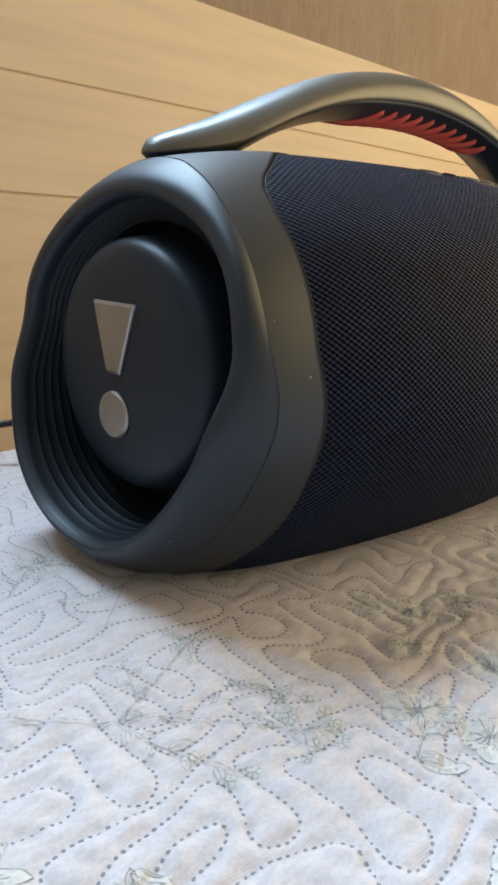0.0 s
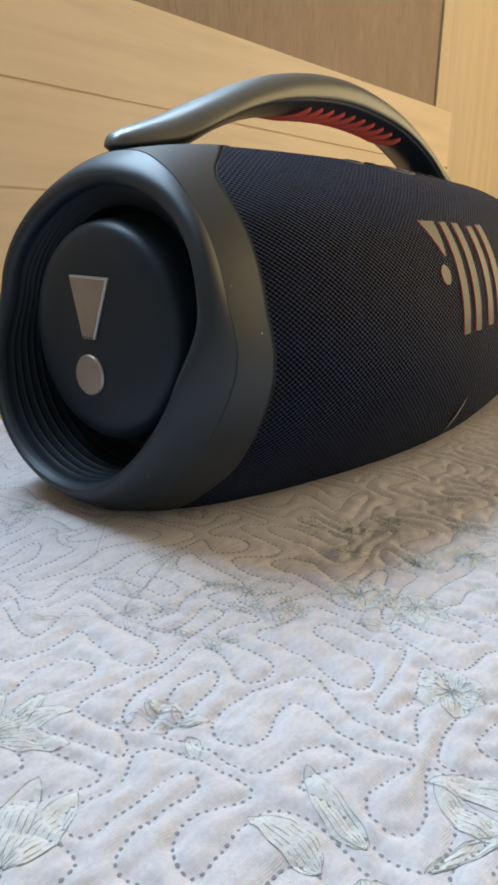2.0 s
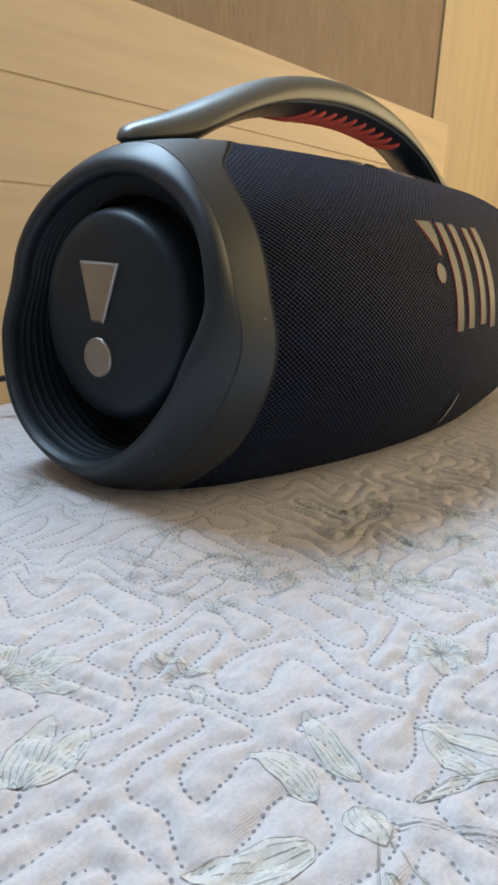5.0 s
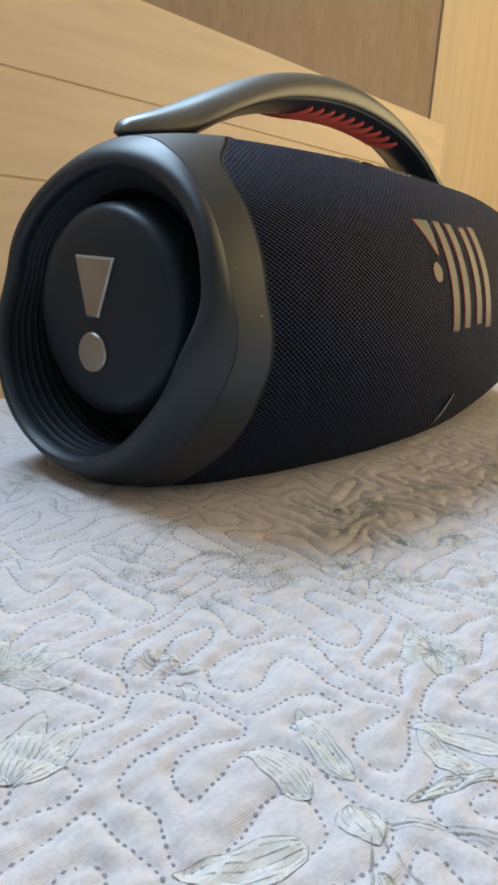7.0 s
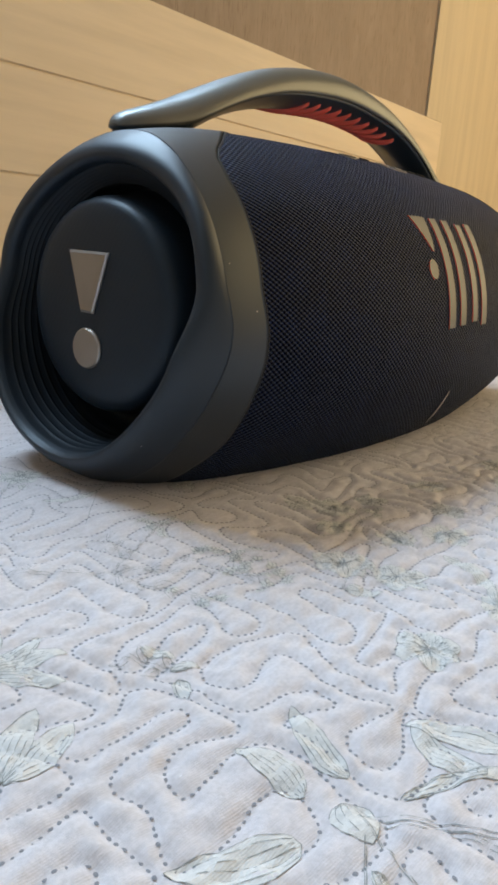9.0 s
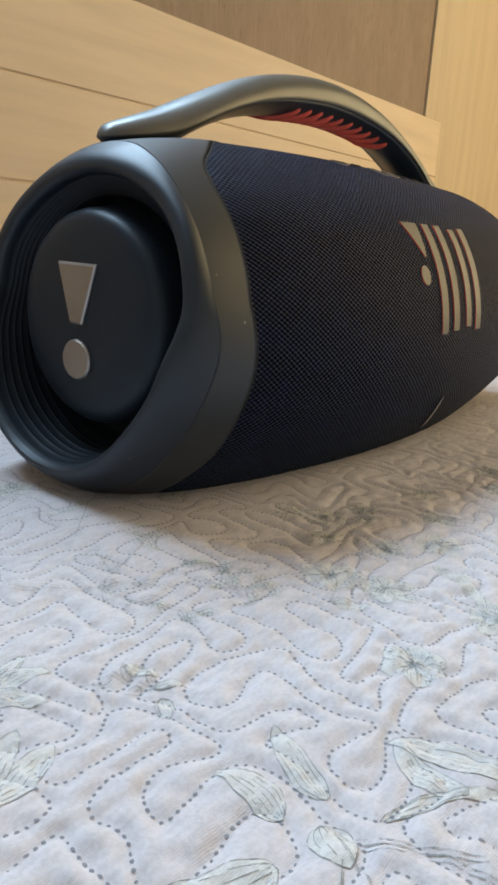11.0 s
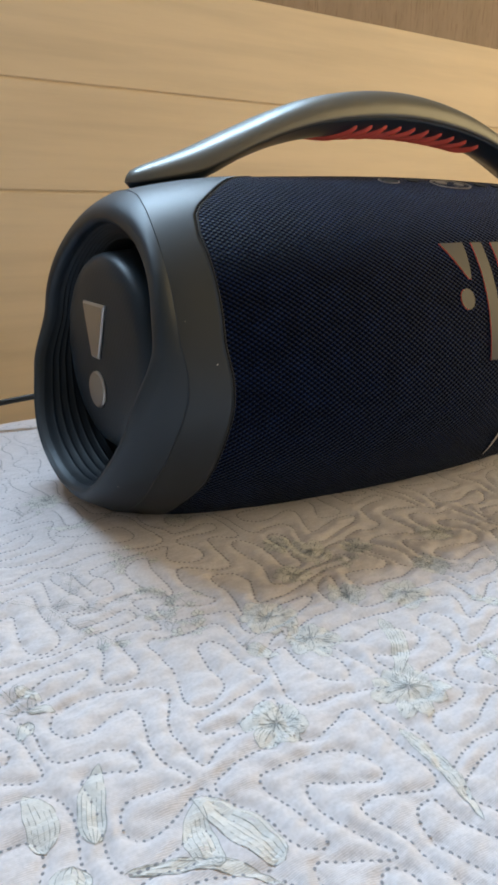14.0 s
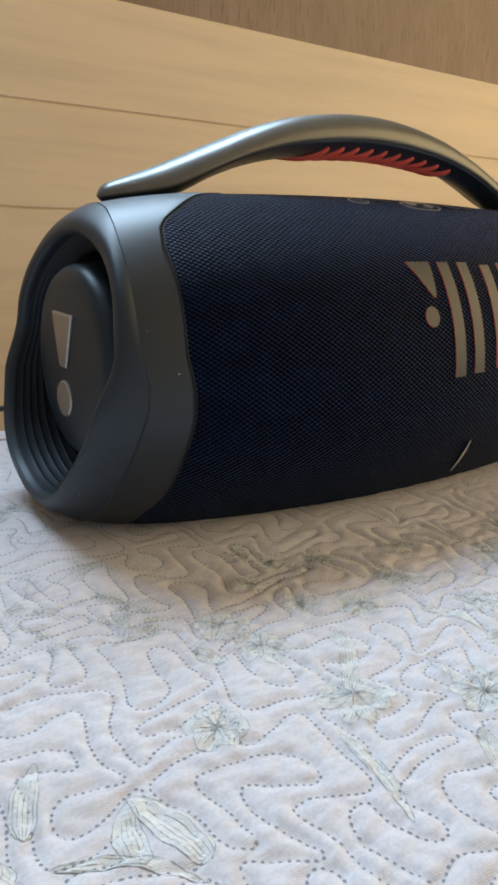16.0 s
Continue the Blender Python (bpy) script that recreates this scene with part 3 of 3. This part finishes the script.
def lip_x(z):
    return 0.1640 + 0.0100 * ss(0.020, 0.090, z) + 0.0110 * ss(0.076, 0.118, z) + 0.0080 * ss(0.115, 0.170, z)


def local(p):
    return (np.asarray(p) - BASE).reshape(-1, 3).tolist()


N = 192
TH = np.arange(N) * 360.0 / N


def flat_base(p):
    p = p.copy()
    p[..., 2] = np.maximum(p[..., 2], 0.0002)
    return p


def mirror(p):
    q = np.array(p, dtype=float).copy()
    q[..., 0] = 2 * MID - q[..., 0]
    return q


def grid_faces(rows, n, flip=False):
    out = []
    for i in range(rows - 1):
        for j in range(n):
            k = (j + 1) % n
            q = (i * n + j, i * n + k, (i + 1) * n + k, (i + 1) * n + j)
            out.append(q[::-1] if flip else q)
    return out


def plate_on_shell(name, rows, thick, mat, parent, label="", side=None):
    """A raised plate bent on to the barrel: rows of (th, x0, x1) from top to foot, with walls of its own."""
    cols = 5
    top = [[shell(np.float64(x0 + (x1 - x0) * c / (cols - 1)), t, thick) for c in range(cols)] for t, x0, x1 in rows]
    foot = [[shell(np.float64(x0 + (x1 - x0) * c / (cols - 1)), t, -0.0012) for c in range(cols)] for t, x0, x1 in rows]
    n = len(rows)
    faces = [(i * cols + c, (i + 1) * cols + c, (i + 1) * cols + c + 1, i * cols + c + 1) for i in range(n - 1) for c in range(cols - 1)]
    ob = link_mesh(name, local(np.array(top)), faces, mat, parent, label)
    edge = [(i, 0) for i in range(n)] + [(n - 1, c) for c in range(1, cols)] + [(i, cols - 1) for i in range(n - 2, -1, -1)] + [(0, c) for c in range(cols - 2, 0, -1)]
    verts = [top[i][c] for i, c in edge] + [foot[i][c] for i, c in edge]
    k = len(edge)
    link_mesh("edge", local(np.array(verts)), [(a, k + a, k + (a + 1) % k, (a + 1) % k) for a in range(k)], side or mat, ob, smooth=False)
    return ob


def speaker():
    sp = tagged(empty("portable_speaker", BASE.tolist()),
                "black barrel-shaped portable speaker with carrying handle on the bedspread", "speaker")
    # grille fabric between the two end caps
    k = 90
    f = np.linspace(0, 1, k)
    rows, uvs = [], []
    arc = np.concatenate([[0], np.cumsum(np.linalg.norm(np.diff(shell(np.full(N, MID), TH), axis=0), axis=1))])
    for t in f:
        x0 = cap_x(TH) - 0.004
        x = x0 + (2 * MID - 2 * x0) * t
        rows.append(flat_base(shell(x, TH)))
        uvs.append(np.stack([x, arc], -1))
    # one more column closes the weave where the texture starts again, under the body
    link_mesh("grille_fabric", local(np.array(rows)), grid_faces(k, N, True), FABRIC, sp, "dark navy woven grille fabric", uvs=np.array(uvs).reshape(-1, 2))

    for side in (0, 1):
        put = (lambda p: local(mirror(p))) if side else local
        # sleeve of the end cap
        rows = []
        for t in np.linspace(0, 1, 14):
            x = seam_x(TH) - 0.0008 + (cap_x(TH) - seam_x(TH) + 0.0008) * t
            rows.append(flat_base(shell(x, TH, 0.0006)))
        rows.append(rows[-1].copy())
        rows.append(flat_base(shell(cap_x(TH) + 0.0003, TH, -0.002)))
        link_mesh("end_cap", put(np.array(rows)), grid_faces(len(rows), N, not side), CAP, sp, "satin black plastic end cap")
        # raised border where the cap meets the grille
        rows = [flat_base(shell(cap_x(TH) + 0.0004 + dx, TH, g)) for dx, g in ((-0.0004, -0.001), (0.0000, 0.0002), (0.0004, 0.0004), (0.0008, 0.0003), (0.0011, 0.0001), (0.0013, -0.001))]
        link_mesh("border", put(np.array(rows)), grid_faces(len(rows), N, not side), RUBBER, sp, "raised black border round the grille")
        # rubber rim with its wavy lip and the stepped bellows inside
        rows = [flat_base(shell(seam_x(TH), TH, -0.0004)), flat_base(shell(seam_x(TH), TH, 0.0008)), flat_base(shell(seam_x(TH), TH, 0.0008))]
        zref = shell(np.full(N, 0.172), TH)[:, 2]
        lip = lip_x(zref)
        turn = seam_x(TH) - lip
        shoulder = np.exp(-(((fold(TH) - 58) / 26) ** 2))
        for u, sc in ((0.06, 0.9985), (0.16, 0.995), (0.28, 0.990), (0.40, 0.984), (0.52, 0.977), (0.64, 0.969), (0.75, 0.960), (0.84, 0.949), (0.91, 0.937), (0.955, 0.924), (0.985, 0.908), (1.0, 0.888)):
            x = seam_x(TH) - turn * u
            p = shell(np.maximum(x, 0.152), TH, 0.0007 * (1 - u), sc * (1 + 0.08 * u * shoulder))
            p[:, 0] = x
            rows.append(flat_base(p))
        for dx, sc in ((0.0004, 0.866), (0.0015, 0.852), (0.0035, 0.845), (0.006, 0.842)):
            p = shell(0.180 + (lip - 0.172), TH, 0, sc * (1 + 0.065 * shoulder))
            p[:, 0] = lip + dx
            rows.append(p)
        link_mesh("rim", put(np.array(rows)), grid_faces(len(rows), N, side == 1), RIM, sp, "black rubber rim with a wavy lip")
        rows = [rows[-1]]
        deep, steps = 0.2085, 7
        for i in range(steps):
            for dx, ds in ((0.10, -0.003), (0.30, -0.003), (0.60, -0.008), (0.80, -0.012), (0.90, -0.016), (0.97, -0.020)):
                t = (i + dx) / steps
                x = lip + 0.007 + (deep - lip - 0.007) * t
                sc = 0.842 - 0.0065 * i + ds * 0.7
                p = shell(0.180 + 0 * TH + (lip - 0.172) * (1 - t), TH, 0, sc * (1 + 0.065 * (1 - t) * shoulder))
                p[:, 0] = x
                rows.append(p)
        for x, sc in ((0.214, 0.785), (0.222, 0.78), (0.224, 0.72), (0.222, 0.66)):
            p = shell(np.full(N, 0.180), TH, 0, sc)
            p[:, 0] = x
            rows.append(p)
        link_mesh("bellows", put(np.array(rows)), grid_faces(len(rows), N, side == 1), BELLOWS, sp, "black rubber bellows in narrow steps")
        # the passive radiator disc
        rows = []
        for x, r in ((0.2225, 1.08), (0.2205, 1.04), (0.213, 1.02), (0.204, 1.012), (0.1985, 1.0), (0.1950, 0.98), (0.1925, 0.945), (0.1911, 0.90), (0.1903, 0.84), (0.1900, 0.76), (0.1898, 0.6), (0.1897, 0.3), (0.1897, 0.02)):
            rows.append(np.stack([np.full(N, x), 0.2665 - 0.0575 * r * np.sin(np.radians(TH)), 0.0950 + 0.0570 * r * np.cos(np.radians(TH))], -1))
        v, fc = put(np.array(rows)), grid_faces(len(rows), N, side == 1)
        fc.append(tuple((len(rows) - 1) * N + j for j in range(N)))
        disc = link_mesh("radiator_disc", v, fc, DISC, sp, "round black rubber radiator with fine slanted ridges")
        # the emblem on the disc: a wedge and a dot
        for name, outline in (("emblem_wedge", [(0.2868, 0.1235), (0.2560, 0.1235), (0.2675, 0.0915), (0.2770, 0.0915)]),
                              ("emblem_dot", [(0.2725 + 0.0112 * math.cos(a * math.pi / 20), 0.0725 + 0.0110 * math.sin(a * math.pi / 20)) for a in range(40)])):
            cy, cz = np.mean(outline, axis=0)
            lv = []
            for x, s in ((0.1925, 1.0), (0.1888, 1.0), (0.1879, 0.92)):
                lv.append([(x, cy + (y - cy) * s, cz + (z - cz) * s) for y, z in outline])
            n = len(outline)
            v = put(np.array(lv))
            fc = grid_faces(3, n, side == 0) + [tuple(2 * n + j for j in range(n))]
            em = link_mesh(name, v, fc, SILVER, disc, "brushed silver emblem", smooth=False)

    # handle
    hx = [0.2225, 0.2250, 0.2300, 0.2400, 0.2550, 0.2670, 0.2800, 0.3000, 0.3250, 0.3550, 0.3950, 0.4310]
    hb = [0.1885, 0.1862, 0.1858, 0.1862, 0.1876, 0.1900, 0.1955, 0.2050, 0.2138, 0.2205, 0.2250, 0.2265]
    ht = [0.1915, 0.1955, 0.1983, 0.2020, 0.2072, 0.2118, 0.2173, 0.2255, 0.2355, 0.2452, 0.2527, 0.2550]
    hw = [0.0032, 0.0070, 0.0102, 0.0136, 0.0164, 0.0180, 0.0194, 0.0202, 0.0206, 0.0210, 0.0212, 0.0214]
    cy, hm = 0.2925, 0.431
    xs = np.concatenate([np.linspace(0.2225, 0.240, 10), np.linspace(0.243, hm, 46)])
    xs = np.concatenate([xs, (2 * hm - xs)[::-1][1:]])
    rings, liners = [], []
    for x in xs:
        q = min(x, 2 * hm - x)
        b, t, w = (float(smooth_interp(np.float64(q), hx, v)) for v in (hb, ht, hw))
        arch = [(-math.copysign(abs(math.cos(a)) ** 0.82, math.cos(a)), 0.34 + 0.66 * math.sin(a) ** 0.86) for a in np.linspace(0.0, math.pi, 23)]
        shell_ring = [(-0.93, 0.345)] + arch + [(0.93, 0.345), (0.6, 0.40), (-0.6, 0.40)]
        liner_ring = [(u, 0.36 * (abs(u) / 0.93) ** 1.6) for u in np.linspace(-0.93, 0.93, 15)] + [(0.7, 0.45), (-0.7, 0.45)]
        rings.append([(x, cy + w * u, b + (t - b) * v) for u, v in shell_ring])
        liners.append([(x, cy + w * u, b + (t - b) * v) for u, v in liner_ring])
    # the painted top shell and the dark liner below it
    v, fc = rings_mesh(rings, True, True, True)
    handle = link_mesh("handle", local(v), fc, HANDLE, sp, "arched grey satin metal carrying handle")
    v, fc = rings_mesh(liners, True, True, True)
    link_mesh("liner", local(v), fc, UNDER, handle, "dark navy plastic liner under the handle")

    def under(x, y=0.2925):
        q = min(x, 2 * hm - x)
        b, t = (float(smooth_interp(np.float64(q), hx, v)) for v in (hb, ht))
        return b + (t - b) * 0.36 * (abs(y - cy) / 0.021 / 0.93) ** 1.6

    # red grip: a back strip and ten swept ribs below the handle
    rings = []
    for x in np.linspace(0.352, 0.512, 40):
        e = ss(0.352, 0.40, x)
        rings.append([(x, y, under(x, min(y, 0.304)) + dz) for y, dz in ((0.2965 + 0.006 * (1 - e), 0.002), (0.2968 + 0.006 * (1 - e), -0.0010 * e), (0.3010, -0.0018 * e), (0.3070, -0.0016 * e), (0.3105, 0.0005), (0.3105, 0.003))])
    v, fc = rings_mesh(rings, True, True, True)
    link_mesh("grip_strip", local(v), fc, RED, handle, "orange-red rubber grip strip")
    for i in range(10):
        tip = 0.3895 + 0.0141 * i
        path = []
        for t in np.linspace(0, 1, 10):
            x = tip - 0.034 * t ** 1.15
            y = 0.2795 + 0.0245 * t ** 0.80
            path.append((x, y, under(x, y)))
        rings = []
        for j, (x, y, z) in enumerate(path):
            w = 0.0018 * (0.55 + 0.45 * min(1, j / 2)) * (1 - 0.45 * j / 9)
            d = 0.0030 if j else 0.0018
            rings.append([(x + w * c, y + w * 0.6 * c, z - d * s if s > 0 else z + 0.002) for c, s in ((1, -1), (1, 0.5), (0.5, 1), (-0.5, 1), (-1, 0.5), (-1, -1))])
        v, fc = rings_mesh(rings, True, True, True)
        link_mesh("grip_rib", local(v), fc, RED, handle)

    # badge: a wedge, a dot and plain upright bars, grey with red edges
    def disc_rows(cx, ct, rx, rt, n=16):
        out = []
        for i in range(n + 1):
            a = math.pi * i / n
            h = rx * max(0.04, math.sin(a))
            out.append((ct - rt * math.cos(a), cx - h, cx + h))
        return out

    def bar(x0, x1, t0, t1, steps=16):
        return [(t, x0, x1) for t in np.linspace(t0, t1, steps)]

    label = "raised grey badge piece with a red edge"
    wedge = [(48.6 + 12.3 * k / 10, 0.3790 + 0.0150 * k / 10, 0.3992 - 0.0030 * (k / 10) ** 2) for k in range(11)]
    plate_on_shell("badge_wedge", wedge, 0.0006, LOGO, sp, label, RED)
    plate_on_shell("badge_dot", disc_rows(0.3895, 67.0, 0.0058, 3.2), 0.0006, LOGO, sp, label, RED)
    for x0, x1, t0, t1 in ((0.4070, 0.4165, 48.7, 86.0), (0.4255, 0.4350, 48.8, 85.4), (0.4480, 0.4575, 49.8, 84.6), (0.4670, 0.4775, 48.9, 86.2)):
        plate_on_shell("badge_bar", bar(x0, x1, t0, t1), 0.0006, LOGO, sp, label, RED)

    # the chrome tag at the foot of the grille
    tag = [(t, 0.4369 - w, 0.4369 + w) for t, w in zip(np.linspace(111.0, 127.5, 12), 0.0003 + 0.0012 * np.sin(np.linspace(0.15, 2.9, 12)))]
    plate_on_shell("chrome_tag", tag, 0.0016, CHROME, sp, "thin polished chrome tag")

    # control buttons on top
    def outline_ring(name, cx, ct, rx, rt, w, mat):
        n = 40
        rings = []
        for i in range(n):
            a = 2 * math.pi * i / n
            cxx, ctt = math.copysign(abs(math.cos(a)) ** 0.7, math.cos(a)), math.sin(a)
            ring = []
            for k, g in ((1, -0.001), (1, 0.0006), (1 - w, 0.0006), (1 - w, -0.001)):
                ring.append((shell(np.float64(cx + rx * k * cxx), ct + rt * k * ctt, g) - BASE).tolist())
            rings.append(ring)
        v = [p for r in rings for p in r]
        fc = [(i * 4 + j, i * 4 + (j + 1) % 4, ((i + 1) % n) * 4 + (j + 1) % 4, ((i + 1) % n) * 4 + j) for i in range(n) for j in range(4)]
        return link_mesh(name, v, fc, mat, sp, smooth=False)

    outline_ring("button_ring", 0.4420, 15.5, 0.0190, 4.6, 0.07, SILVER)
    for cx, ct, rx, rt, mat in ((0.386, 13.6, 0.0072, 2.4, RUBBER), (0.409, 13.0, 0.0056, 1.4, RUBBER), (0.4345, 14.2, 0.0050, 1.6, SILVER), (0.4490, 16.0, 0.0045, 1.4, SILVER),
                                (0.474, 15.0, 0.0060, 1.6, RUBBER), (0.493, 15.0, 0.0060, 1.6, RUBBER)):
        plate_on_shell("button", disc_rows(cx, ct, rx, rt), 0.0008, mat, sp)
    outline_ring("button_ring", 0.386, 13.6, 0.0082, 2.9, 0.14, SILVER)
    return sp


speaker()


def cable():
    cu = bpy.data.curves.new("power_cable", "CURVE")
    cu.dimensions, cu.bevel_depth, cu.bevel_resolution = "3D", 0.0024, 4
    spl = cu.splines.new("NURBS")
    pts = [(0.37, 0.355, 0.040), (0.31, 0.40, 0.036), (0.24, 0.435, 0.032), (0.19, 0.45, 0.026), (0.12, 0.455, 0.019), (0.02, 0.45, 0.010), (-0.12, 0.44, 0.0065), (-0.3, 0.43, 0.005)]
    spl.points.add(len(pts) - 1)
    for p, c in zip(spl.points, pts):
        p.co = (*c, 1)
    spl.order_u, spl.use_endpoint_u = 4, True
    cu.materials.append(CABLE)
    tagged(new("power_cable", cu), "thin black power cable behind the speaker on the bedspread", "cable")


cable()
